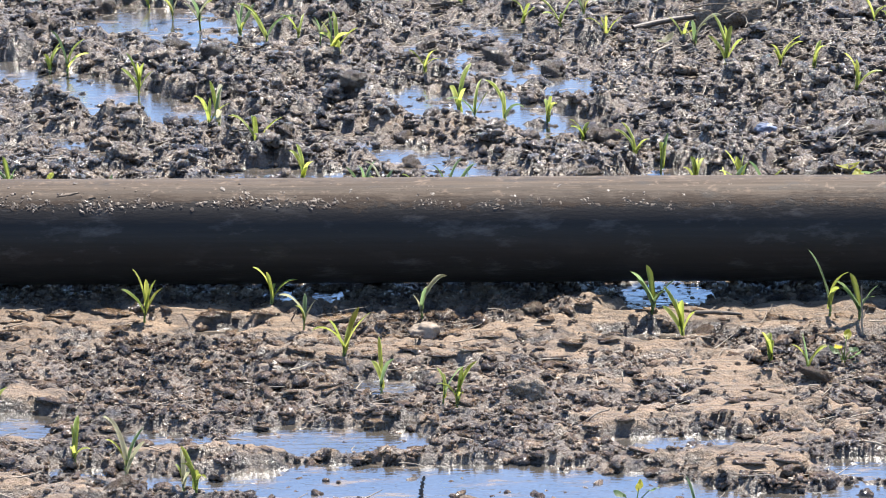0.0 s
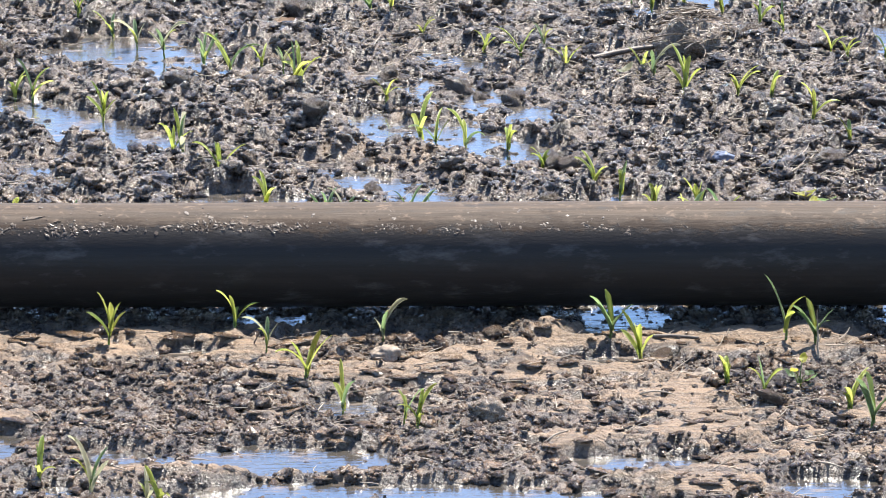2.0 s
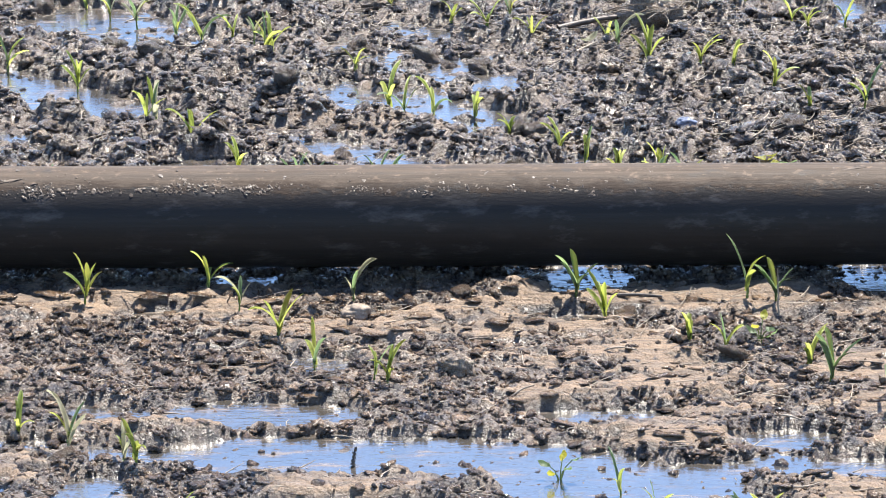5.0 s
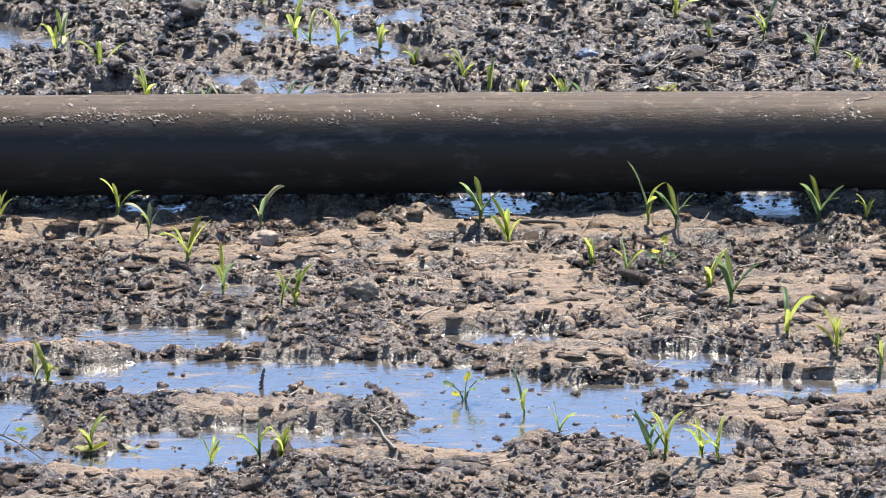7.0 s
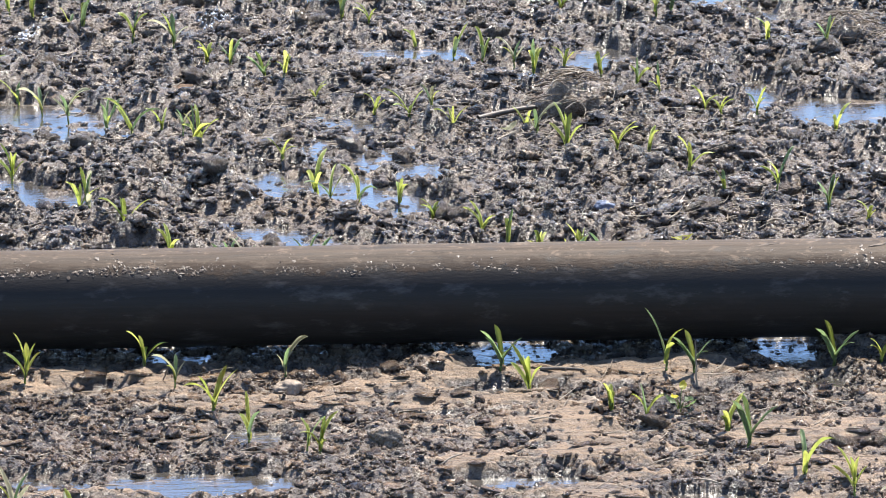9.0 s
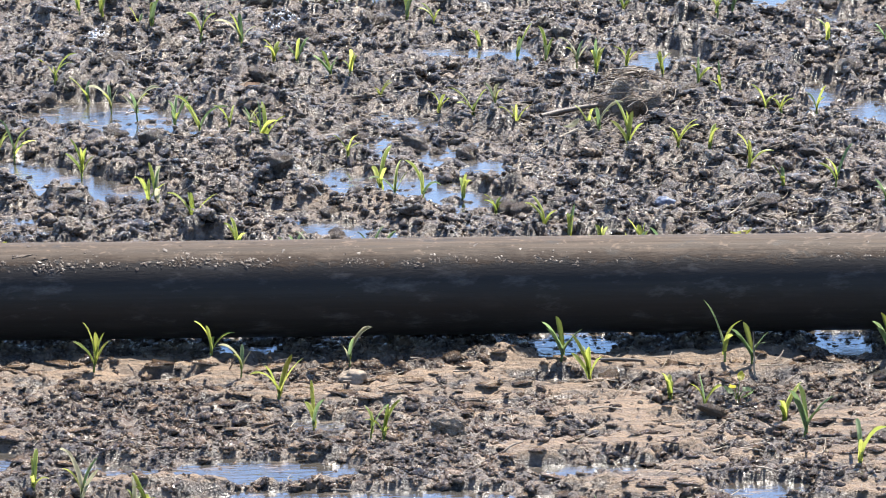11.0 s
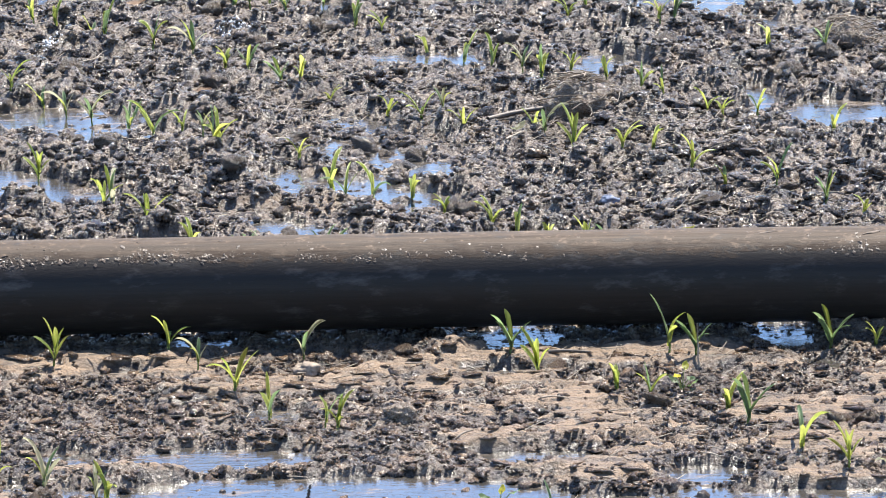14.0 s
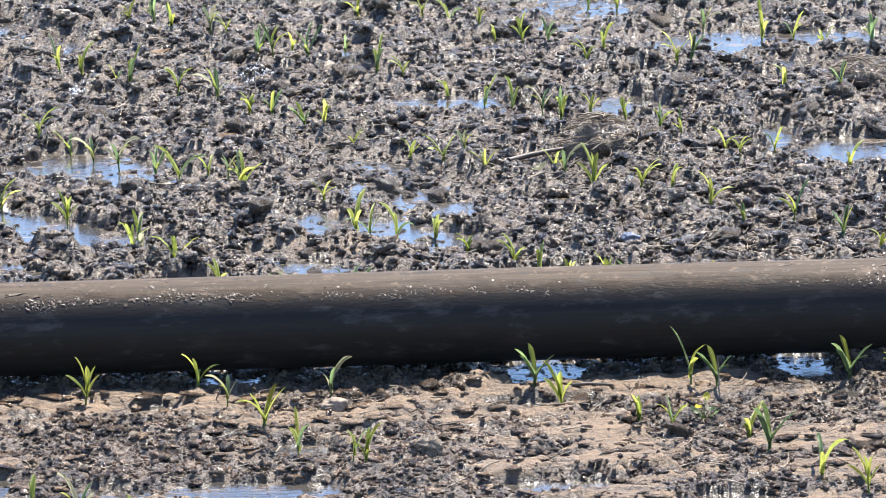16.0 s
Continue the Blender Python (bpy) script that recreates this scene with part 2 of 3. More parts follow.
AX = axis(np.arange(-1.58, 2.25, 0.0061), 2500)
AY = axis(np.concatenate([np.arange(-2.5, -1.2, 0.0105), np.arange(-1.2, 2.4, 0.0096), np.arange(2.4, 5.6, 0.0175)]), 2500)
GX, GY = np.meshgrid(AX, AY)
NEAR_X, NEAR_Y = (-1.58, 2.25), (-2.5, 5.6)
near = np.clip(1 - np.maximum(np.maximum(NEAR_X[0] - GX, GX - NEAR_X[1]), np.maximum(NEAR_Y[0] - GY, GY - NEAR_Y[1])) / 3.0, 0, 1)
# where the pipe has been dragged the soil is pressed into smeared plates with rubble between
front = 1 / (1 + np.exp(np.clip((GY - 0.02 + 0.10 * fbm(GX, GY, 3, 2, 40)) / 0.05, -50, 50)))
plate = np.clip((fbm(GX * 0.55, GY * 1.2, 3.6, 7, 11, 0.70) - 0.005 + 0.05 * np.exp(-((GY + 0.45) / 0.28) ** 2)) / 0.09, 0, 1)
plate = plate * plate * (3 - 2 * plate) * front


def puffy(x, y, scale, octaves, seed, gain=0.5):
    """Rounded lumps with creases between them."""
    total, amp, norm = 0, 1.0, 0
    for k in range(octaves):
        total = total + amp * np.abs(lattice(x * scale + 5.7 * k, y * scale + 3.3 * k, seed + k) * 2 - 1)
        norm += amp
        scale, amp = scale * 2.1, amp * gain
    return total / norm


mounds = puffy(GX + 0.05 * fbm(GX, GY, 6, 3, 160), GY + 0.05 * fbm(GX, GY, 6, 3, 170), 4.6, 2, 121)
lumps = puffy(GX + 0.03 * fbm(GX, GY, 12, 2, 140), GY + 0.03 * fbm(GX, GY, 12, 2, 150), 12, 4, 101, 0.52)
rubble = 1 - plate
# pressed plates break off in low ledges that run along the pipe
terrace = fbm(GX * 0.32, GY * 1.25, 15, 5, 21, 0.72) * 3
terrace = (np.floor(terrace) + np.clip((terrace - np.floor(terrace)) * 3.5, 0, 1)) / 3
swell = fbm(GX, GY, 1.8, 3, 1)
# wet furrows behind the pipe run slantwise, low and smooth
furrow = fbm((0.76 * GX - 0.65 * GY) * 0.45, (0.65 * GX + 0.76 * GY) * 1.7, 1.5, 3, 201)
hollow = np.clip((-furrow - 0.17) / 0.25, 0, 1) * (1 - front)
GZ = 0.004 + 0.018 * swell * (1 - 0.4 * front) + (0.042 - 0.010 * front) * lumps * rubble * (1 - 0.75 * hollow) + 0.085 * (mounds - 0.3) * (1 - front) * (1 - 0.85 * hollow) - 0.007 * hollow + plate * (0.022 + 0.022 * terrace + 0.002 * lumps) - 0.010 * (1 - front)
# the pipe rests on some heaps and bridges the hollows between them
bed = fbm(GX, GY * 0.3, 2.6, 4, 133)
GZ += 0.055 * np.exp(-(GY / 0.13) ** 4) * np.clip(0.12 + 2.2 * bed, 0, 1) - 0.020 * np.exp(-((GY - 0.05) / 0.17) ** 4) * np.clip(0.35 - 2.2 * bed, 0, 1)
# a low wedge of mud pushed up along the pipe
GZ += 0.020 * np.exp(-((GY + 0.20) / 0.06) ** 2) * np.clip(0.6 + 1.5 * fbm(GX, GY, 4, 3, 131), 0, 1.4)
dip = np.zeros_like(GX)
wob = 1.0 * fbm(GX * 0.6, GY * 1.25, 8, 6, 51, 0.7)
for px, py, rx, ry, sl in PUDDLES_FRONT + PUDDLES_PIPE + PUDDLES_BACK:
    py = nearer(py)
    ix = np.where(np.abs(AX - px) < rx * 2.2)[0]
    iy = np.where(np.abs(AY - py) < ry * 2.6 + rx * abs(sl) * 2)[0]
    sub = np.ix_(iy, ix)
    u, v = GX[sub] - px, GY[sub] - py
    q = np.sqrt((u / rx) ** 2 + ((v - sl * u) / ry) ** 2) + wob[sub]
    if py > 0.3:
        q = q / 1.4 + 0.25 * fbm(GX[sub], GY[sub], 16, 3, 57)
    dip[sub] = np.maximum(dip[sub], np.clip((1.5 - q) / 0.6, 0, 1))
GZ = GZ * (1 - dip) + dip * (-0.014 + 0.020 * fbm(GX * 0.7, GY, 11, 5, 61, 0.6) + 0.030 * (lumps - 0.42))
# elsewhere the mud stays above the water, but for a few wet hollows
GZ = np.where((dip < 0.05) & (hollow < 0.6), np.maximum(GZ, 0.0035 + 0.004 * fbm(GX, GY, 30, 3, 71)), GZ)


def stamp(cx, cy, r, h, squash, seed_row):
    """Press one crumb of soil into the sheet."""
    i0, i1 = np.searchsorted(AX, (cx - 1.3 * r, cx + 1.3 * r))
    j0, j1 = np.searchsorted(AY, (cy - 1.3 * r * squash, cy + 1.3 * r * squash))
    if i1 - i0 < 2 or j1 - j0 < 2:
        return
    u = (GX[j0:j1, i0:i1] - cx) / r
    v = (GY[j0:j1, i0:i1] - cy) / (r * squash)
    a, b, c = seed_row
    d = np.sqrt(u * u + v * v) * (1 + 0.25 * np.sin(3 * np.arctan2(v, u) + 6 * a) + 0.15 * np.sin(7 * np.arctan2(v, u) + 6 * b))
    top = np.clip(1 - d * d, 0, 1) ** 0.75 * h * (1 + 0.3 * u * (a - 0.5) + 0.3 * v * (b - 0.5))
    HEAP[j0:j1, i0:i1] = np.maximum(HEAP[j0:j1, i0:i1], top * (0.7 + 0.3 * c))


def near_cell(x, y):
    return min(np.searchsorted(AY, y), len(AY) - 1), min(np.searchsorted(AX, x), len(AX) - 1)


HEAP = np.zeros_like(GZ)
for k in range(46000):
    cx, cy = rng.uniform(-1.75, 2.3), rng.uniform(-2.6, 5.5)
    row = rng.random(3)
    size = rng.random()
    cell = near_cell(cx, cy)
    press = front[cell]
    if dip[cell] > 0.25 and row[2] > 0.12 or row[0] > (0.06 + 0.94 * rubble[cell]) * (1 - 0.45 * press) * (1 - 0.6 * hollow[cell]):
        continue
    r = (0.0075 + 0.034 * size ** 4.5) * (1 - 0.15 * press)
    stamp(cx, cy, r * (1 + 0.3 * press), r * (0.85 - 0.3 * press), 1.0, row)
GZ += HEAP + 0.003 * fbm(GX, GY, 75, 2, 81) * near
# before the pipe the mud is worn smoother
worn = (GZ[:-2, 1:-1] + GZ[2:, 1:-1] + GZ[1:-1, :-2] + GZ[1:-1, 2:] + 2 * GZ[1:-1, 1:-1]) / 6
GZ[1:-1, 1:-1] += 0.8 * front[1:-1, 1:-1] * (worn - GZ[1:-1, 1:-1])
# nothing stands up into the pipe
gap = PIPE_Z - np.sqrt(np.clip((PIPE_R + 0.002) ** 2 - GY ** 2, 0, None))
GZ = np.where(np.abs(GY) < PIPE_R, np.minimum(GZ, gap), GZ)
GZ = GZ * near
DRY = np.clip(plate * (0.72 + 0.7 * fbm(GX * 0.5, GY * 1.4, 7, 6, 91, 0.65)) + rubble * (0.09 + 0.05 * front + 0.7 * fbm(GX, GY, 1.4, 4, 95)), 0, 1) * (1 - np.clip(dip * 1.4, 0, 1))
DRY = DRY * np.clip(GZ / 0.010, 0.0, 1)


def sheet(name, xs, ys, zs, mat, dry=None):
    w, h = zs.shape[1], zs.shape[0]
    me = bpy.data.meshes.new(name)
    co = np.empty((h * w, 3), np.float32)
    co[:, 0], co[:, 1], co[:, 2] = xs.ravel(), ys.ravel(), zs.ravel()
    idx = np.arange(h * w, dtype=np.int32).reshape(h, w)
    quads = np.stack([idx[:-1, :-1], idx[:-1, 1:], idx[1:, 1:], idx[1:, :-1]], -1).reshape(-1, 4)
    me.vertices.add(len(co))
    me.vertices.foreach_set("co", co.ravel())
    me.loops.add(quads.size)
    me.loops.foreach_set("vertex_index", quads.ravel())
    me.polygons.add(len(quads))
    me.polygons.foreach_set("loop_start", np.arange(0, quads.size, 4, dtype=np.int32))
    me.polygons.foreach_set("use_smooth", np.ones(len(quads), bool))
    me.update()
    if dry is not None:
        at = me.attributes.new("dry", "FLOAT", "POINT")
        at.data.foreach_set("value", dry.astype(np.float32).ravel())
    me.materials.append(mat)
    return new(name, me)


ground = tagged(sheet("ground", GX, GY, GZ, SOIL, DRY), "wet brown cloddy field soil, smeared tan before the pipe", "soil", kind="structure")


def height(x, y):
    j, i = near_cell(x, y)
    return float(GZ[j, i])


WX, WY = np.meshgrid(np.linspace(-1.75, 2.3, 30), np.linspace(-2.75, 5.6, 60))
tagged(sheet("water", WX, WY, np.zeros_like(WX) + 0.0015, WATER), "shallow muddy puddle water reflecting the blue sky", "puddle", kind="structure")


# ---- builders ----
def finish(name, bm, mat, parent=None, label="", smooth=True):
    me = bpy.data.meshes.new(name)
    bm.to_mesh(me)
    bm.free()
    for p in me.polygons:
        p.use_smooth = smooth
    me.materials.append(mat)
    ob = new(name, me)
    if parent:
        ob.parent = parent
    return tagged(ob, label)


def part(name, bm, mat, parent, label=""):
    return finish(name, bm, mat, parent, label)


def joined(name, verts, faces, mat, parent=None, smooth=True):
    me = bpy.data.meshes.new(name)
    v = np.concatenate(verts).astype(np.float32)
    f = np.concatenate(faces).astype(np.int32)
    n = f.shape[1]
    me.vertices.add(len(v))
    me.vertices.foreach_set("co", v.ravel())
    me.loops.add(f.size)
    me.loops.foreach_set("vertex_index", f.ravel())
    me.polygons.add(len(f))
    me.polygons.foreach_set("loop_start", np.arange(0, f.size, n, dtype=np.int32))
    me.polygons.foreach_set("use_smooth", np.full(len(f), smooth))
    me.update()
    me.materials.append(mat)
    ob = new(name, me)
    if parent:
        ob.parent = parent
    return ob


def ball(level):
    bm = bmesh.new()
    bmesh.ops.create_icosphere(bm, subdivisions=level, radius=1)
    v = np.array([p.co[:] for p in bm.verts])
    f = np.array([[p.index for p in q.verts] for q in bm.faces])
    bm.free()
    return v, f


def lump_shapes(level, count, amount, seed):
    v, f = ball(level)
    shapes = []
    for k in range(count):
        o = Vector((seed + 3.7 * k, 1.3 * k, 5.1))
        d = np.array([1 + amount * (noise.noise(Vector(p) * 1.5 + o) + 0.5 * noise.noise(Vector(p) * 3.4 + o)) for p in v])
        shapes.append(v * d[:, None])
    return shapes, f


def turn_matrix(r):
    a, b = r.uniform(0, 6.283), r.uniform(-0.6, 0.6)
    ca, sa_, cb, sb = math.cos(a), math.sin(a), math.cos(b), math.sin(b)
    return np.array([[ca, -sa_, 0], [sa_, ca, 0], [0, 0, 1]]) @ np.array([[1, 0, 0], [0, cb, -sb], [0, sb, cb]])


# ---- loose crumbs of soil ----
shapes, tri = lump_shapes(2, 14, 0.95, 2)
large, tri_large = lump_shapes(3, 12, 1.0, 21)
small, tri_small = lump_shapes(1, 14, 1.3, 9)
round_bits, _ = lump_shapes(1, 14, 0.7, 15)


def crumbs(name, count, lo, hi, power, forms, faces, chooser, mat, y0, y1, bend, smooth, flat=False):
    vs, fs, n = [], [], 0
    for k in range(count):
        y = y0 + (y1 - y0) * rng.random() ** bend
        x = rng.uniform(-1.2 - 0.085 * max(y, 0), 1.56 + 0.13 * max(y, 0))
        r = lo + (hi - lo) * rng.random() ** power
        cell = near_cell(x, y)
        z = max(GZ[cell], -0.004)
        if abs(y) < PIPE_R and z + 1.3 * r > PIPE_Z - math.sqrt(PIPE_R ** 2 - y * y) or rng.random() > chooser(cell):
            continue
        if PIPE_R <= abs(y) < PIPE_R + 1.3 * r:
            continue
        shape, face = (large[rng.integers(12)], tri_large) if r > 0.019 else (forms[rng.integers(len(forms))], faces)
        v = shape * np.array([r * rng.uniform(0.7, 1.7), r * rng.uniform(0.7, 1.4), r * rng.uniform(0.45, 0.95)])
        if flat:        # slabs that lie along the pipe
            a, b = rng.normal(0, 0.22), rng.normal(0, 0.12)
            v = v * np.array([1.5, 1.0, 0.36])
            v = v @ np.array([[math.cos(a), math.sin(a), b], [-math.sin(a), math.cos(a), 0], [0, 0, 1]])
        else:
            v = v @ turn_matrix(rng).T
        vs.append(v + np.array([x, y, z + r * (0.12 if flat else 0.2)]))
        fs.append(face + n)
        n += len(v)
    return joined(name, vs, fs, mat, smooth=smooth)


def soil_density(cell):
    if dip[cell] > 0.4:
        return 0.2 if abs(AY[cell[0]]) > PIPE_R else 0.3
    return (0.07 + 0.93 * rubble[cell]) * (1 - 0.65 * hollow[cell])


def flake_density(cell):
    return 0 if dip[cell] > 0.5 else 0.3 + 0.7 * plate[cell]


tagged(crumbs("soil_clods", 5000, 0.009, 0.024, 2.2, shapes, tri, soil_density, CLOD, -0.05, 5.5, 1.2, True), "dark wet lumps of broken field soil", "soil clods", kind="stuff")
tagged(crumbs("soil_clods", 3600, 0.006, 0.016, 2.4, shapes, tri, soil_density, BROWN_CLOD, -2.5, -0.02, 1.0, True), "brown wet lumps of pressed soil before the pipe", "soil clods", kind="stuff")
tagged(crumbs("soil_crumbs", 36000, 0.004, 0.010, 1.2, round_bits, tri_small, soil_density, CLOD, -0.05, 5.5, 1.35, True), "small dark crumbs of wet soil", "soil crumbs", kind="stuff")
tagged(crumbs("soil_crumbs", 5000, 0.0025, 0.005, 1.6, small, tri_small, soil_density, CLOD, -0.05, 3.5, 1.3, False), "fine dark crumbs of wet soil", "soil crumbs", kind="stuff")
tagged(crumbs("soil_crumbs", 30000, 0.0025, 0.0075, 1.5, round_bits, tri_small, soil_density, BROWN_CLOD, -2.4, -0.02, 1.0, True), "fine brown crumbs of drying soil", "soil crumbs", kind="stuff")
tagged(crumbs("mud_flakes", 1500, 0.006, 0.019, 1.8, shapes, tri, flake_density, FLAKE, -2.4, -0.2, 1.0, True, True), "flat tan flakes of pressed soil before the pipe", "soil flakes", kind="stuff")


# ---- straw and dead stalks lying about ----
def reed(points, r0, r1, sides=5):
    """A tapering tube along points, as arrays of vertices and quads."""
    pts = np.array(points, float)
    d = np.gradient(pts, axis=0)
    d /= np.linalg.norm(d, axis=1)[:, None]
    ref = np.array([0.13, 0.21, 0.97])
    a = np.cross(d, ref)
    a /= np.linalg.norm(a, axis=1)[:, None] + 1e-9
    b = np.cross(d, a)
    rad = np.linspace(r0, r1, len(pts))
    rings = [pts + rad[:, None] * (math.cos(k) * a + math.sin(k) * b) for k in np.arange(sides) * 2 * math.pi / sides]
    v = np.stack(rings, 1).reshape(-1, 3)
    q = [[i * sides + k, i * sides + (k + 1) % sides, (i + 1) * sides + (k + 1) % sides, (i + 1) * sides + k] for i in range(len(pts) - 1) for k in range(sides)]
    return v, np.array(q)


LITTER = [(0.85, 2.35, 0.22, 0.30), (0.95, 2.05, 0.25, 0.15), (1.45, 0.55, 0.16, 0.16), (0.05, 2.65, 0.25, 0.22), (-0.85, 4.0, 0.3, 0.4), (1.2, 0.45, 0.3, 0.12), (1.25, 1.25, 0.18, 0.2)]
vs, fs, n = [], [], 0
for k in range(9000):
    x, y = rng.uniform(-1.7, 2.25), rng.uniform(-2.5, 5.5)
    if k % 3 == 0:      # drifts of residue
        cx, cy, sx, sy = LITTER[k // 3 % len(LITTER)]
        x, y = rng.normal(cx, sx), rng.normal(cy, sy)
    if dip[near_cell(x, y)] > 0.6 or abs(y) < 0.2:
        continue
    length, a = 0.010 + 0.075 * rng.random() ** 3, rng.normal(0, 0.9)
    lift, bow = rng.uniform(-0.1, 0.3), rng.normal(0, 0.12)
    z0 = max(height(x, y), 0) + 0.004
    pts = []
    for s in np.linspace(0, 1, 4):
        b = a + bow * (s - 0.5) * 2
        pts.append((x + length * s * math.cos(b), y + length * s * math.sin(b), z0 + length * lift * s + 0.003))
    v, f = reed(pts, rng.uniform(0.0007, 0.0021), 0.0006, 4)
    vs.append(v)
    fs.append(f + n)
    n += len(v)
tagged(joined("straw_litter", vs, fs, STRAW), "scattered bits of weathered straw and crop residue", "straw", kind="stuff")


# ---- the pipe ----
def build_pipe():
    root = tagged(new("pipe"), "long black plastic pipe with mud-spattered top lying on wet soil", "pipe")
    root.location = (0, 0, PIPE_Z)
    xs = np.concatenate([np.linspace(-40, -3, 30), np.linspace(-2.9, 3.4, 127), np.linspace(3.5, 40, 30)])
    sides = 96
    ang = np.arange(sides) * 2 * math.pi / sides
    vs = []
    for r in (PIPE_R, PIPE_R - 0.012):
        g = np.zeros((len(xs), sides, 3))
        g[:, :, 0] = xs[:, None]
        g[:, :, 1] = np.cos(ang)[None] * r
        g[:, :, 2] = np.sin(ang)[None] * r
        g[:, :, 2] += 0.0012 * np.sin(xs * 2.3)[:, None]
        vs.append(g.reshape(-1, 3))
    m = len(xs)
    q = []
    for i in range(m - 1):
        for k in range(sides):
            a, b = i * sides + k, i * sides + (k + 1) % sides
            q.append((a, a + sides, b + sides, b))
            a, b = a + m * sides, b + m * sides
            q.append((a, b, b + sides, a + sides))
    for i in (0, m - 1):
        for k in range(sides):
            a, b = i * sides + k, i * sides + (k + 1) % sides
            q.append((a, b, b + m * sides, a + m * sides) if i == 0 else (b, a, a + m * sides, b + m * sides))
    joined("wall", vs, [np.array(q)], PIPE, root)
    # spatter: clinging crumbs of mud, thickest where the upper side turns down
    vs, fs, n = [], [], 0
    for k in range(5200):
        x = rng.uniform(-2.6, 3.2)
        clump = 0.22 + 1.5 * float(fbm(np.array([x]), np.array([0.3]), 5, 3, 5)[0])
        if rng.random() > clump:
            continue
        phi = radians(np.clip(rng.normal(46, 3.5) + (abs(rng.normal(0, 16)) if rng.random() < 0.3 else 0) + 11 * float(fbm(np.array([x]), np.array([0.9]), 7, 2, 6)[0]), 12, 100))
        r = 0.0006 + 0.0026 * rng.random() ** 4
        for j in range(1 + int(5 * rng.random() ** 3)):      # crumbs cling together in flat, ragged clusters
            e = r * (1 if j == 0 else rng.uniform(0.5, 1.0))
            v = small[rng.integers(14)] * np.array([e * rng.uniform(0.9, 3.0), e * rng.uniform(0.6, 1.7), e * rng.uniform(0.2, 0.5)])
            spin = rng.uniform(0, math.pi)
            u = v[:, 0] * math.cos(spin) - v[:, 1] * math.sin(spin)
            w = v[:, 0] * math.sin(spin) + v[:, 1] * math.cos(spin)
            du, dw = (rng.normal(0, 2.2 * r), rng.normal(0, 1.5 * r)) if j else (0, 0)
            ph, rr = phi + (w + dw) / PIPE_R, PIPE_R + v[:, 2] + 0.1 * e
            vs.append(np.stack([x + u + du, -np.cos(ph) * rr, np.sin(ph) * rr], 1))
            fs.append(tri_small + n)
            n += len(v)
    tagged(joined("mud_spatter", vs, fs, CRUST, root, smooth=False), "dried brown mud spatter", kind="stuff")
    # larger smears left by clods that slid over the top
    for k in range(7):
        x, phi, w = rng.uniform(-2.2, 2.8), radians(rng.uniform(55, 90)), rng.uniform(0.008, 0.016)
        lean = rng.uniform(1.5, 3.5)
        v = shapes[rng.integers(14)]
        u, t = v[:, 0] * w, v[:, 1] * rng.uniform(0.004, 0.011)
        ph = phi + t / PIPE_R
        rr = PIPE_R + (v[:, 2] + 0.45) * rng.uniform(0.0003, 0.0008)
        p = np.stack([x + u + lean * t, -np.cos(ph) * rr, np.sin(ph) * rr], 1)
        joined("mud_smear", [p], [tri], SMEAR, root)
    return root


build_pipe()


# ---- maize seedlings ----
def leaf_mesh(length, width, rise, droop, fold, twist, seed):
    """A blade that leaves the stem upright, arches over and tapers to a point."""
    bm = bmesh.new()
    n, rows = 14, []
    x = z = 0.0
    ang = radians(rise)
    for i in range(n + 1):
        s = i / n
        w = width * (0.35 + 1.5 * s) * (1 - s) ** 0.72 if s < 1 else 0.0
        w = min(w, width * 0.5) + 0.0004
        wave = 0.0012 * math.sin(9 * s + seed)
        ct, st = math.cos(twist * s), math.sin(twist * s)
        ring = []
        for e, lift in ((-1, fold), (-0.5, fold * 0.35), (0, 0), (0.5, fold * 0.35), (1, fold)):
            ox, oz = e * w * ct, e * w * st + lift * w
            ring.append(bm.verts.new((x - math.sin(ang) * oz, ox, z + math.cos(ang) * oz + wave * abs(e))))
        rows.append(ring)
        x += math.cos(ang) * length / n
        z += math.sin(ang) * length / n
        ang -= radians(droop) / n * (0.4 + 1.4 * s)
    for a, b in zip(rows, rows[1:]):
        for k in range(4):
            bm.faces.new((a[k], a[k + 1], b[k + 1], b[k]))
    bmesh.ops.solidify(bm, geom=bm.faces[:], thickness=0.0004)
    return bm


def build_seedling(k, mood):
    r = random.Random(100 + k)
    root = new("maize_seedling")
    h = r.uniform(0.014, 0.030)
    v, f = reed([(0, 0, -0.02), (0.001, 0, 0), (0.002, 0.001, h * 0.6), (0.001, 0.001, h), (0.0, 0.001, h + 0.018)], 0.0032, 0.0016, 8)
    joined("stem", [v], [f], STEM, root)
    mats = {"fresh": (LEAF, LEAF, LEAF), "mixed": (LEAF, LEAF_SHADED_BLUE, LEAF), "dull": (LEAF_SHADED_BLUE, LEAF_SHADED_BLUE, LEAF), "pale": (LEAF_PALE, LEAF, LEAF_SHADED_BLUE)}[mood]
    count = (3, 4, 4, 5)[k % 4]
    side = r.uniform(-0.3, 0.3)
    for i in range(count):
        length = r.uniform(0.055, 0.120) * (0.75 if i == 0 else 1)
        bm = leaf_mesh(length, r.uniform(0.0075, 0.0130), r.uniform(56, 89), r.uniform(5, 85), r.uniform(0.35, 0.8), r.uniform(-0.7, 0.7), 3 * i + k)
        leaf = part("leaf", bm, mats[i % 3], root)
        leaf.matrix_local = pose(0, 0, h * (0.55 + 0.25 * i) * (1 if i < 2 else 0.9), 0, 0, math.degrees(side) + 180 * i + r.uniform(-50, 50))
    return root


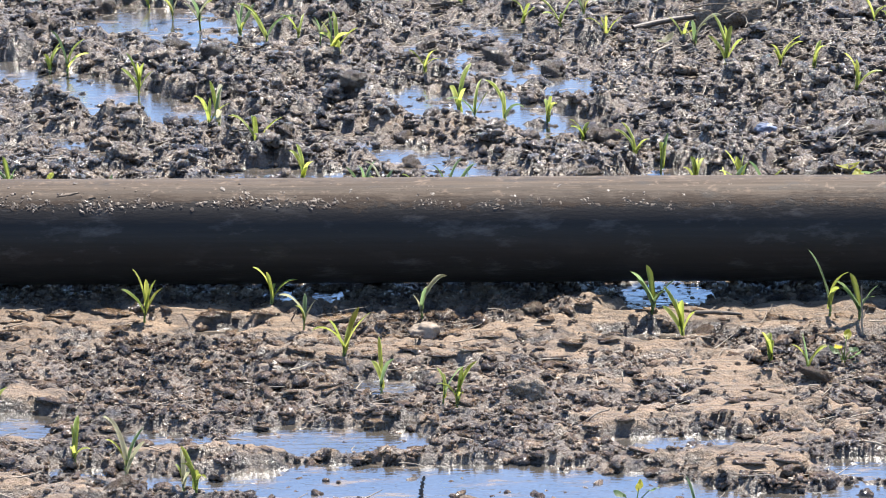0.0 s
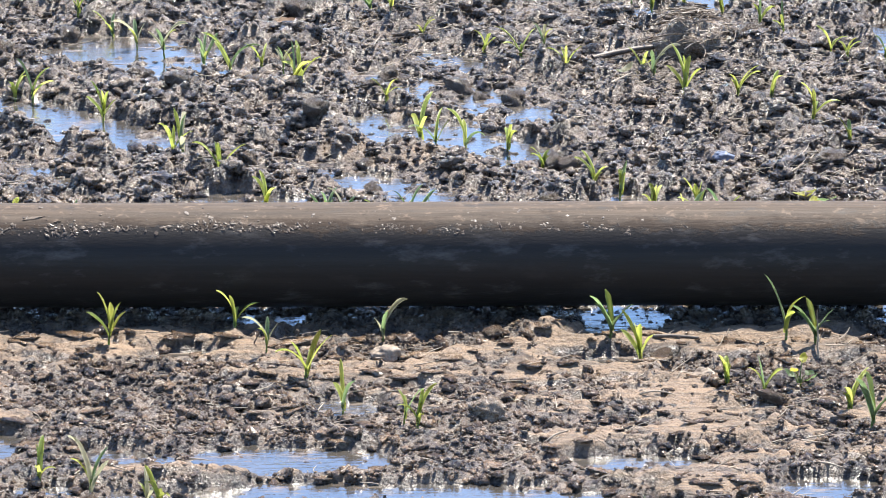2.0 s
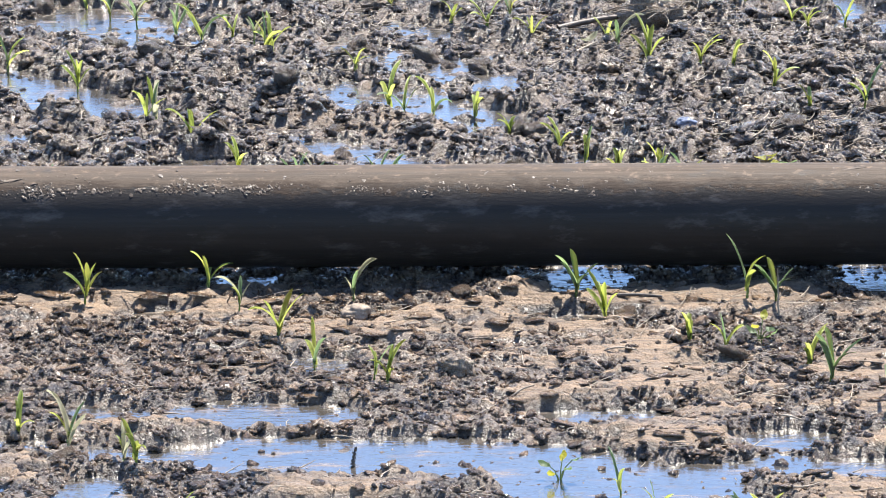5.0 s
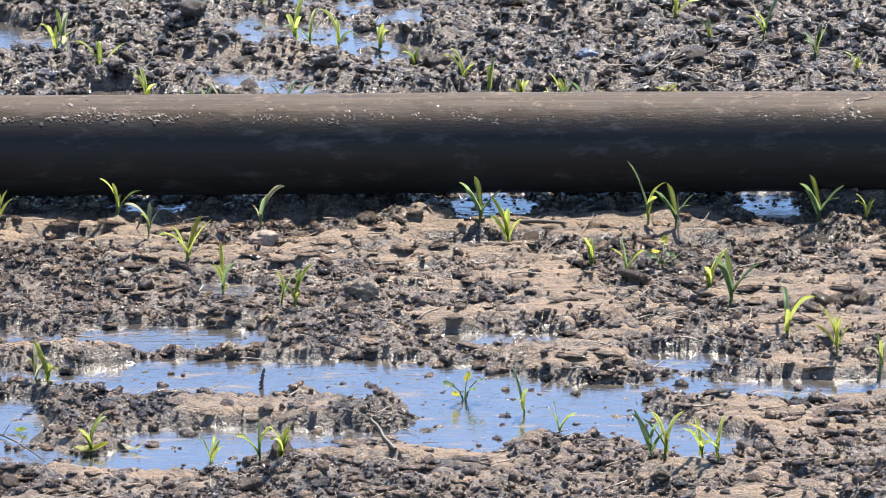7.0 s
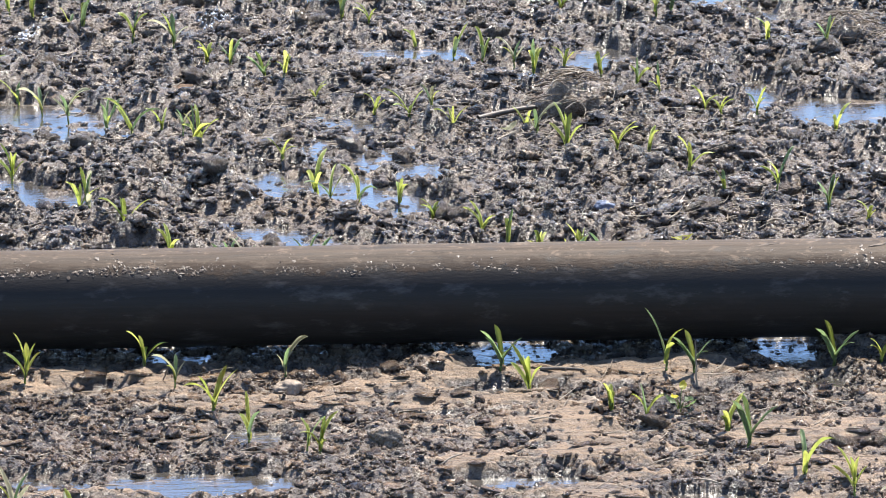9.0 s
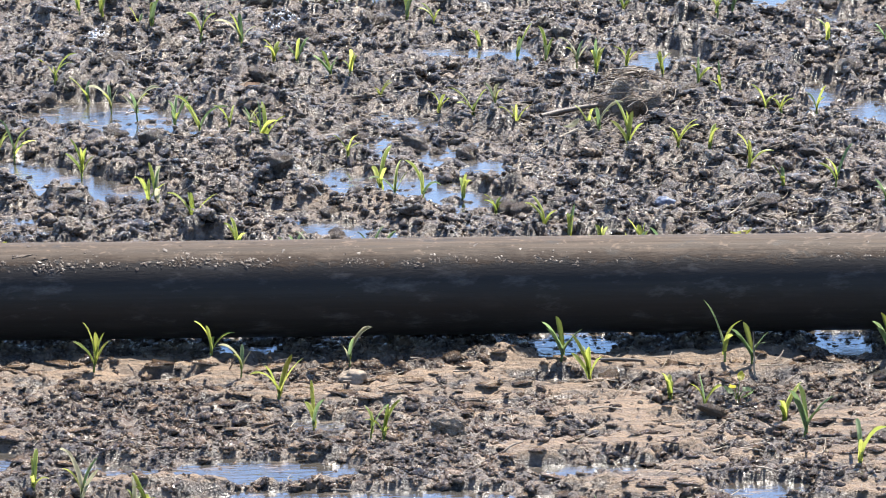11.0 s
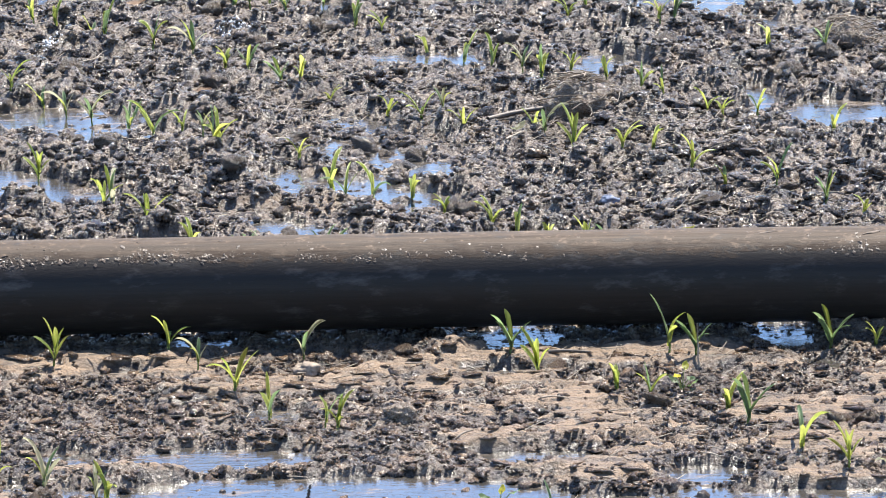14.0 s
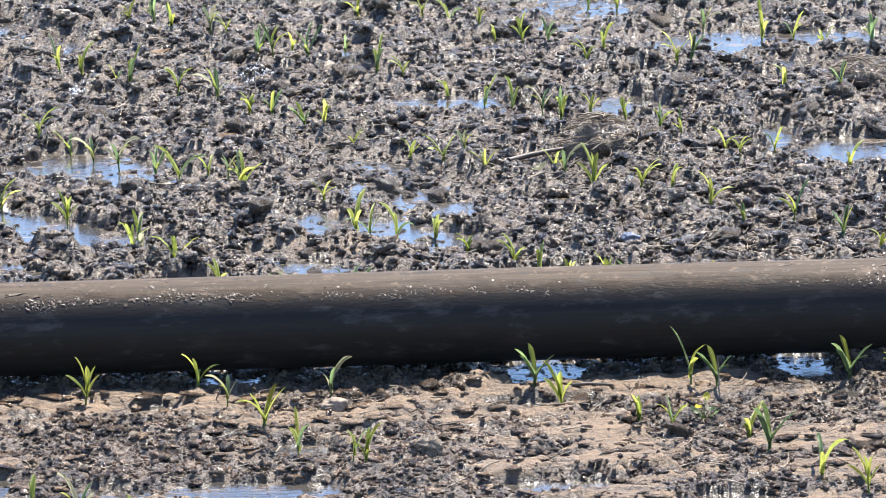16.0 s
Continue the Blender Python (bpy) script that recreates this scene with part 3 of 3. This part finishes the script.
MOODS = ["fresh", "mixed", "fresh", "dull", "mixed", "pale", "fresh", "dull", "mixed", "fresh", "pale", "fresh", "mixed", "fresh"]
LABELS = {
    "fresh": "young maize seedling with bright yellow-green arching leaves in mud",
    "mixed": "maize seedling with green and shaded blue-green leaves standing in mud",
    "dull": "limp maize seedling with shaded blue-green leaves splashed with mud",
    "pale": "maize seedling with one pale withered leaf in wet soil",
}
models = []
for k, mood in enumerate(MOODS):
    models.append(tagged(build_seedling(k, mood), LABELS[mood], "seedling", "maize seedlings in rows"))
# seedlings by stretch of the field, in metres
ROWS_NEAR = [
    (-0.81, -1.18), (-0.69, -1.28), (-0.56, -1.39), (-0.53, -1.41), (0.54, -1.55), (0.61, -1.70), (-0.16, -1.85), (-0.42, -1.78),
    (0.80, -1.86), (0.91, -1.88), (-0.05, -1.85), (1.28, -1.26), (1.37, -1.33), (0.83, -1.87), (0.94, -1.92), (-0.01, -1.91),
]
ROWS_MIDDLE = [
    (-0.23, -0.53), (-0.14, -0.70), (0.00, -0.85), (0.03, -0.87), (0.84, -0.65), (1.03, -0.74), (-1.02, -0.97), (-0.41, -0.19),
    (-0.33, -0.35), (0.57, -0.36), (0.76, -0.58), (1.07, -0.87), (0.50, -0.25), (1.48, -0.20), (1.36, -0.20),
    (1.18, -1.09), (-0.71, -0.28), (-0.05, -0.27), (0.92, -0.27), (0.99, -0.31),
]
ROWS_BEHIND = [
    (-0.64, 1.43), (-0.61, 1.41), (-0.50, 1.20), (-0.37, 0.92), (-1.12, 0.75), (-1.01, 0.59), (-0.95, 0.54), (-0.20, 0.76),
    (-0.16, 0.75), (-0.06, 0.58), (0.01, 0.53), (0.06, 0.48), (0.05, 1.51), (0.09, 1.51), (0.17, 1.47), (0.29, 1.44),
    (0.38, 1.21), (0.51, 1.05), (0.58, 0.99), (0.66, 0.83), (0.78, 0.75), (0.84, 0.64), (0.94, 0.51), (0.97, 0.51),
    (1.03, 0.51), (1.23, 1.37), (-0.85, 0.49), (-0.79, 0.48), (1.38, 1.32), (1.51, 1.18), (1.62, 1.15), (0.10, 0.35),
    (0.22, 0.30), (-0.81, 0.27), (0.73, 0.64), (1.18, 0.38), (0.87, 0.69),
]
ROWS_FAR = [
    (-1.12, 2.04), (-1.07, 2.02), (-0.85, 1.76), (-0.32, 2.13), (0.81, 1.98), (0.95, 1.82), (1.05, 1.85), (1.15, 1.64),
    (-0.05, 1.94), (-0.80, 2.84), (-0.71, 2.66), (-0.59, 2.53), (-0.51, 2.49), (-0.42, 2.49), (-0.35, 2.29), (-0.30, 2.19),
    (0.24, 2.72), (0.35, 2.58), (0.42, 2.58), (0.48, 2.44), (0.70, 2.37), (0.73, 2.20), (1.28, 2.73), (1.32, 2.59),
    (1.43, 2.56), (1.65, 2.29), (1.08, 3.02), (1.15, 2.95), (0.98, 3.21), (0.87, 3.36), (0.77, 3.36), (0.06, 2.97),
    (-0.04, 3.15), (-0.10, 3.34), (-0.88, 3.02), (-0.99, 3.13),
]
ROWS_DISTANT = [
    (0.71, 3.48), (0.61, 3.56), (0.52, 3.64), (0.40, 3.76), (-0.21, 3.42), (-0.29, 3.50), (-0.40, 3.65), (-0.54, 3.82),
    (1.73, 3.46), (1.56, 3.66), (-0.27, 4.43), (-0.21, 4.43), (-0.08, 4.38), (0.05, 4.34), (-0.97, 4.23), (-0.89, 4.18),
    (-0.76, 4.02), (-0.71, 3.93), (0.16, 4.12), (0.25, 4.00), (1.68, 4.43), (1.79, 4.39), (1.95, 4.30), (0.91, 4.23),
    (0.98, 4.28), (1.22, 4.02), (1.27, 4.02),
]
ROWS_FARTHEST = [
    (-1.03, 5.61), (-0.95, 5.55), (-0.75, 5.12), (-0.65, 4.97), (-0.59, 4.93), (-0.44, 4.79), (-0.38, 4.74), (-0.14, 4.51),
    (-0.02, 5.49), (-0.14, 5.59), (0.11, 5.15), (0.21, 5.19), (0.35, 5.05), (0.45, 4.95), (0.55, 4.77), (0.60, 4.59),
    (0.70, 4.50), (0.79, 4.50), (0.78, 5.47), (0.62, 5.67), (0.98, 5.17), (1.09, 5.17), (1.38, 4.75), (1.58, 4.57),
    (1.60, 5.65), (1.64, 5.65), (1.78, 5.60), (1.87, 5.40),
]

used = set()
pick = random.Random(5)
for stretch in (ROWS_NEAR, ROWS_MIDDLE, ROWS_BEHIND, ROWS_FAR, ROWS_DISTANT, ROWS_FARTHEST):
    for x, y in stretch:
        y = nearer(y)
        k = pick.randrange(len(models))
        s = pick.uniform(0.8, 1.3) * (0.95 if y > 2.2 else 1.0)
        z = max(height(x, y), -0.003) - 0.003
        m = pose(x, y, z, pick.uniform(-7, 7), pick.uniform(-7, 7), pick.uniform(0, 360))
        if k in used:
            ob = copy_thing(models[k], m)
        else:
            ob, models[k].matrix_basis = models[k], m
            used.add(k)
        ob.scale = (s, s, s)


# ---- single things that stand out ----
def rest(x, y):
    return max(height(x, y), 0.0)


def stick(name, label, x0, y0, x1, y1, r, mat, lift=0.0, bow=0.01, knots=0):
    y0, y1 = nearer(y0), nearer(y1)
    z0, z1 = rest(x0, y0) + r * 0.6, rest(x1, y1) + r * 0.6 + lift
    side = random.Random(int(1000 * (x0 + y0)))
    pts = []
    for i in range(11):
        t = i / 10
        w = bow * math.sin(math.pi * t)
        pts.append((x0 + (x1 - x0) * t + side.gauss(0, r * 0.25), y0 + (y1 - y0) * t + w, max(z0 + (z1 - z0) * t + w * 0.4, rest(x0 + (x1 - x0) * t, y0 + (y1 - y0) * t) * 0.9 + r * 0.4)))
    root = tagged(new(name), label, "stick" if mat is TWIG else "straw")
    v, f = reed(pts, r, r * 0.6, 8)
    joined("shaft", [v], [f], mat, root)
    for k in range(knots):
        p = Vector(pts[3 + 3 * k])
        v, f = reed([p, p + Vector((0.006, 0.002, 0.012)), p + Vector((0.016, 0.006, 0.026))], r * 0.5, r * 0.25, 6)
        joined("side_shoot", [v], [f], mat, root)
    return root


stick("stump", "short dark dead stalk standing in a puddle", -0.05, -1.36, -0.042, -1.35, 0.006, TWIG, 0.04, 0)
stick("twig", "thick dark wet twig poking out of mud", 0.24, -1.86, 0.19, -1.78, 0.006, TWIG, 0.045, 0)
stick("twig", "long thin bare twig lying across a puddle", -0.66, -1.62, -0.52, -1.84, 0.0022, TWIG, 0.008, 0.012, 2)
stick("twig", "thin dark twig lying in shallow water", -0.72, -1.70, -0.67, -1.62, 0.002, TWIG, 0.012, 0.0, 1)
stick("twig", "short dark stick lying on smeared tan mud", 0.60, -0.24, 0.71, -0.26, 0.0055, TWIG, 0.0, 0.004)
stick("dead_branch", "dark rotten branch lying on straw litter", 1.40, 0.29, 1.57, 0.52, 0.007, TWIG, 0.012, 0.015, 2)
stick("wood_splinter", "pale dry splinter of wood on soil", 1.39, 0.58, 1.52, 0.54, 0.006, STRAW, 0.004, 0.006)
stick("dead_branch", "dark long stalk beside a straw clump", 0.56, 2.53, 0.80, 2.63, 0.010, TWIG, 0.012, 0.01)
stick("loose_straw", "pale loose straw stem on dark soil", 1.22, 3.43, 1.33, 3.56, 0.0034, STRAW, 0.006, 0.0)
stick("loose_straw", "pale bent straw stem on dark soil", -0.03, 4.00, 0.06, 4.14, 0.003, STRAW, 0.012, 0.02)
stick("loose_straw", "pale bent straw stem on dark soil", -0.80, 3.60, -0.68, 3.68, 0.003, STRAW, 0.004, 0.02)
stick("loose_straw", "long brown straw lying behind the pipe", -0.72, 1.27, -0.52, 1.24, 0.003, STRAW, 0.002, 0.01)
stick("loose_straw", "pale flat straw lying on wet clods", 0.60, 2.06, 0.66, 2.14, 0.004, STRAW, 0.02, 0.0)
stick("loose_straw", "pale straw on wet soil beside seedlings", -0.44, 0.52, -0.36, 0.55, 0.0028, STRAW, 0.006, 0.0)
stick("dry_stalk", "grey dry weed stalk standing upright in mud", 0.99, -0.37, 0.985, -0.365, 0.0026, STRAW, 0.12, 0.0, 2)
stick("dry_stalk", "thin dark stalk leaning out of mud", -0.36, -0.30, -0.34, -0.31, 0.002, TWIG, 0.05, 0.0)
stick("dry_stalk", "thin pale stalk leaning in rubble", 0.70, -0.62, 0.72, -0.60, 0.0018, STRAW, 0.05, 0.0)


def build_stone(name, label, x, y, w, d, h, mat, seed, cat="stone"):
    v, f = ball(4)
    o = Vector((seed * 3.1, seed, 0.5))
    k = np.array([1 + 0.34 * noise.noise(Vector(p) * 1.3 + o) + 0.2 * noise.noise(Vector(p) * 3 + o) + (0.16 if mat is CLOD else 0.06) * noise.noise(Vector(p) * 7 + o) for p in v])
    p = v * k[:, None] * np.array([w, d, h]) + np.array([x, y, rest(x, y) + h * 0.45])
    return tagged(joined(name, [p], [f], mat), label, cat)


build_stone("stone", "pale rounded field stone half set in mud", -0.04, -0.36, 0.034, 0.028, 0.022, STONE, 1)
build_stone("stone", "brown weathered stone in the rubble", 0.71, -0.51, 0.030, 0.024, 0.020, STONE, 2)
build_stone("stone", "smooth bluish stone among wet clods", 0.87, 1.21, 0.026, 0.024, 0.018, plain_material("blue-grey stone", (0.10, 0.11, 0.14), (0.18, 0.20, 0.26), 30, 0.35), 3)
build_stone("soil_clod", "large brown clod of broken soil", 0.19, -0.80, 0.045, 0.035, 0.030, CLOD, 4, "soil clod")
build_stone("soil_clod", "large dark wet clod of soil", 0.95, 0.95, 0.042, 0.036, 0.032, CLOD, 5, "soil clod")
build_stone("soil_clod", "large dark wet clod of soil", 0.30, 0.42, 0.045, 0.036, 0.034, CLOD, 6, "soil clod")
build_stone("soil_clod", "large dark wet clod of soil", -0.85, 1.05, 0.04, 0.036, 0.032, CLOD, 7, "soil clod")


def build_straw_clump(x, y, w, h, seed):
    root = tagged(new("straw_clump"), "mound of matted brown straw and soil", "straw clump")
    v, f = ball(4)
    o = Vector((seed, 2.0 * seed, 0.5))
    k = np.array([1 + 0.4 * noise.noise(Vector(p) * 1.4 + o) + 0.2 * noise.noise(Vector(p) * 4 + o) for p in v])
    base = rest(x, y)
    joined("soil_core", [v * k[:, None] * np.array([w, w * 0.8, h]) + np.array([x, y, base])], [f], CLOD, root)
    r = random.Random(seed)
    for i in range(90):
        a, b = r.uniform(0, 6.283), r.uniform(0.1, 1.3)
        c = Vector((x + math.cos(a) * w * b, y + math.sin(a) * w * 0.8 * b, base + h * max(0.15, 1.25 - 0.6 * b * b) + 0.006))
        g, n2 = r.gauss(0, 0.7), r.uniform(0.03, 0.11)
        d = Vector((math.cos(g), math.sin(g), r.uniform(-0.3, 0.35))) * n2
        v2, f2 = reed([c - d * 0.5, c - d * 0.1 + Vector((0, 0, 0.006)), c + d * 0.5], r.uniform(0.0014, 0.003), 0.0009)
        joined("straw", [v2], [f2], BROWN_STRAW if i % 3 else STRAW, root)
    return root


build_straw_clump(0.86, nearer(2.66), 0.11, 0.085, 3)
build_straw_clump(1.85, nearer(3.77), 0.09, 0.08, 8)


def blade(length, width, curl, seed):
    """An oval leaf that lies along x, cupped and a little curled."""
    bm = bmesh.new()
    rows = []
    for i in range(13):
        s_ = i / 12
        w = width * math.sin(math.pi * min(1, s_ * 0.96 + 0.02)) ** 0.75
        ring = [bm.verts.new((length * (s_ - 0.5), e * w, curl * (s_ - 0.5) ** 2 * length * 4 + 0.25 * abs(e) * w + 0.0015 * math.sin(9 * s_ + seed + 2 * e))) for e in (-1, -0.5, 0, 0.5, 1)]
        rows.append(ring)
    for a, b in zip(rows, rows[1:]):
        for k in range(4):
            bm.faces.new((a[k], a[k + 1], b[k + 1], b[k]))
    bmesh.ops.solidify(bm, geom=bm.faces[:], thickness=0.0005)
    return bm


YELLOW = leaf_material("yellowed leaf", (0.34, 0.36, 0.06), (0.55, 0.52, 0.14), (1.5, 1.4, 1.0))
BROWN = plain_material("brown dead leaf", (0.16, 0.09, 0.045), (0.34, 0.22, 0.13), 25, 0.6)


def lay_leaf(label, x, y, length, width, turn, mat, curl=0.15, up=0.006):
    y = nearer(y)
    ob = finish("fallen_leaf", blade(length, width, curl, x * 7), mat)
    ob.matrix_basis = pose(x, y, rest(x, y) + up, 6, -5, turn)
    return tagged(ob, label, "leaf")


lay_leaf("yellow-green leaf floating on a puddle", -0.42, -1.78, 0.075, 0.016, 8, YELLOW)
lay_leaf("pale curled leaf floating on a puddle", -0.33, -1.76, 0.05, 0.010, -14, LEAF_PALE, 0.3)
lay_leaf("small green leaf lying in a puddle", -0.58, -1.64, 0.035, 0.012, -30, LEAF)
lay_leaf("yellow broad leaf lying on clods", 1.06, 0.83, 0.065, 0.015, 10, YELLOW, 0.2, 0.02)
lay_leaf("brown dead leaf on dark soil", -0.36, 3.02, 0.07, 0.022, -20, BROWN, 0.1, 0.02)
lay_leaf("brown dead leaf on dark soil", -0.62, 4.45, 0.08, 0.020, 12, BROWN, 0.1, 0.02)
lay_leaf("pale withered leaf standing against a seedling", 0.64, 2.16, 0.08, 0.014, 50, LEAF_PALE, 0.2, 0.02)


def build_weed(x, y, size, seed, label):
    root = tagged(new("broadleaf_weed"), label, "weed")
    root.location = (x, y, rest(x, y))
    r = random.Random(seed)
    for i in range(5):
        a, h = i * 1.35 + r.uniform(-0.3, 0.3), size * r.uniform(0.3, 1.0)
        d = size * r.uniform(0.25, 0.6)
        tip = (math.cos(a) * d, math.sin(a) * d, h)
        v, f = reed([(0, 0, -0.01), (tip[0] * 0.4, tip[1] * 0.4, h * 0.6), tip], 0.0017, 0.001, 6)
        joined("stalk", [v], [f], STEM, root)
        leaf = part("leaf", blade(size * 0.55, size * 0.16, 0.12, i + seed), YELLOW if i % 2 else LEAF_SHADED_BLUE, root)
        leaf.matrix_local = pose(tip[0] * 1.3, tip[1] * 1.3, tip[2], r.uniform(-25, 25), r.uniform(-40, 5), math.degrees(a))
    return root


build_weed(0.41, -1.45, 0.055, 1, "low dark broadleaf weed in a puddle")
build_weed(1.07, 0.66, 0.10, 2, "yellow-green mottled broadleaf weed behind the pipe")
build_weed(0.93, -0.55, 0.06, 4, "small broadleaf weed in brown rubble")


def build_froth(x, y, seed):
    y = nearer(y)
    r = random.Random(seed)
    vs, fs, n = [], [], 0
    for i in range(120):
        px, py = r.gauss(x, 0.022), r.gauss(y, 0.04)
        s_ = r.uniform(0.0015, 0.005)
        vs.append(small[i % 14] * s_ + np.array([px, py, rest(px, py) + 0.003]))
        fs.append(tri_small + n)
        n += len(small[0])
    return tagged(joined("froth", vs, fs, FROTH), "patch of pale dried froth on dark soil", "froth", kind="stuff")


FROTH = plain_material("dried froth", (0.45, 0.45, 0.46), (0.75, 0.75, 0.78), 80, 0.4)
build_froth(-0.26, 4.07, 1)
build_froth(-0.89, 3.83, 2)


# ---- larger clods and straws that can be told apart ----
def lump_mesh(seed):
    v, f = ball(3)
    o = Vector((seed * 2.7, seed * 1.9, 4.0))
    k = np.array([1 + 0.5 * noise.noise(Vector(p) * 1.2 + o) + 0.3 * noise.noise(Vector(p) * 2.8 + o) + 0.16 * noise.noise(Vector(p) * 6.5 + o) for p in v])
    ob = joined("soil_clod", [v * k[:, None]], [f], CLOD if seed % 2 else BROWN_CLOD)
    return ob


clod_models = [lump_mesh(k) for k in range(10)]
placed = random.Random(21)
CLOD_WORDS = ["crumbly dark clod of wet field soil", "brown drying clod of pressed soil"]
done = 0
while done < 150:
    x, y = placed.uniform(-1.5, 2.0), placed.uniform(-2.3, 5.5)
    cell = near_cell(x, y)
    if abs(y) < 0.22 or dip[cell] > 0.3 or plate[cell] > 0.5:
        continue
    k = placed.randrange(5) * 2 + (1 if y > 0 else 0)
    r = placed.uniform(0.016, 0.034) * (1.15 if y > 0 else 0.85)
    ob = clod_models[k] if not clod_models[k].get("label") else new("soil_clod", clod_models[k].data)
    ob.matrix_basis = pose(x, y, rest(x, y) + r * 0.15, placed.uniform(-30, 30), placed.uniform(-30, 30), placed.uniform(0, 360)) @ Matrix.Diagonal((r * placed.uniform(0.9, 1.5), r * placed.uniform(0.8, 1.2), r * placed.uniform(0.55, 0.9), 1))
    tagged(ob, CLOD_WORDS[0 if y > 0 else 1], "soil clod", "larger soil clods")
    done += 1
for k in range(32):
    x, y = placed.uniform(-1.4, 1.9), placed.uniform(-2.1, 5.0)
    if abs(y) < 0.25 or dip[near_cell(x, y)] > 0.5:
        continue
    a, d = placed.gauss(0, 0.8), placed.uniform(0.04, 0.085)
    stick("loose_straw", "loose pale straw lying on wet soil", x, y, x + d * math.cos(a), y + d * math.sin(a), placed.uniform(0.0015, 0.003), STRAW, placed.uniform(0.0, 0.02), placed.uniform(-0.01, 0.015))
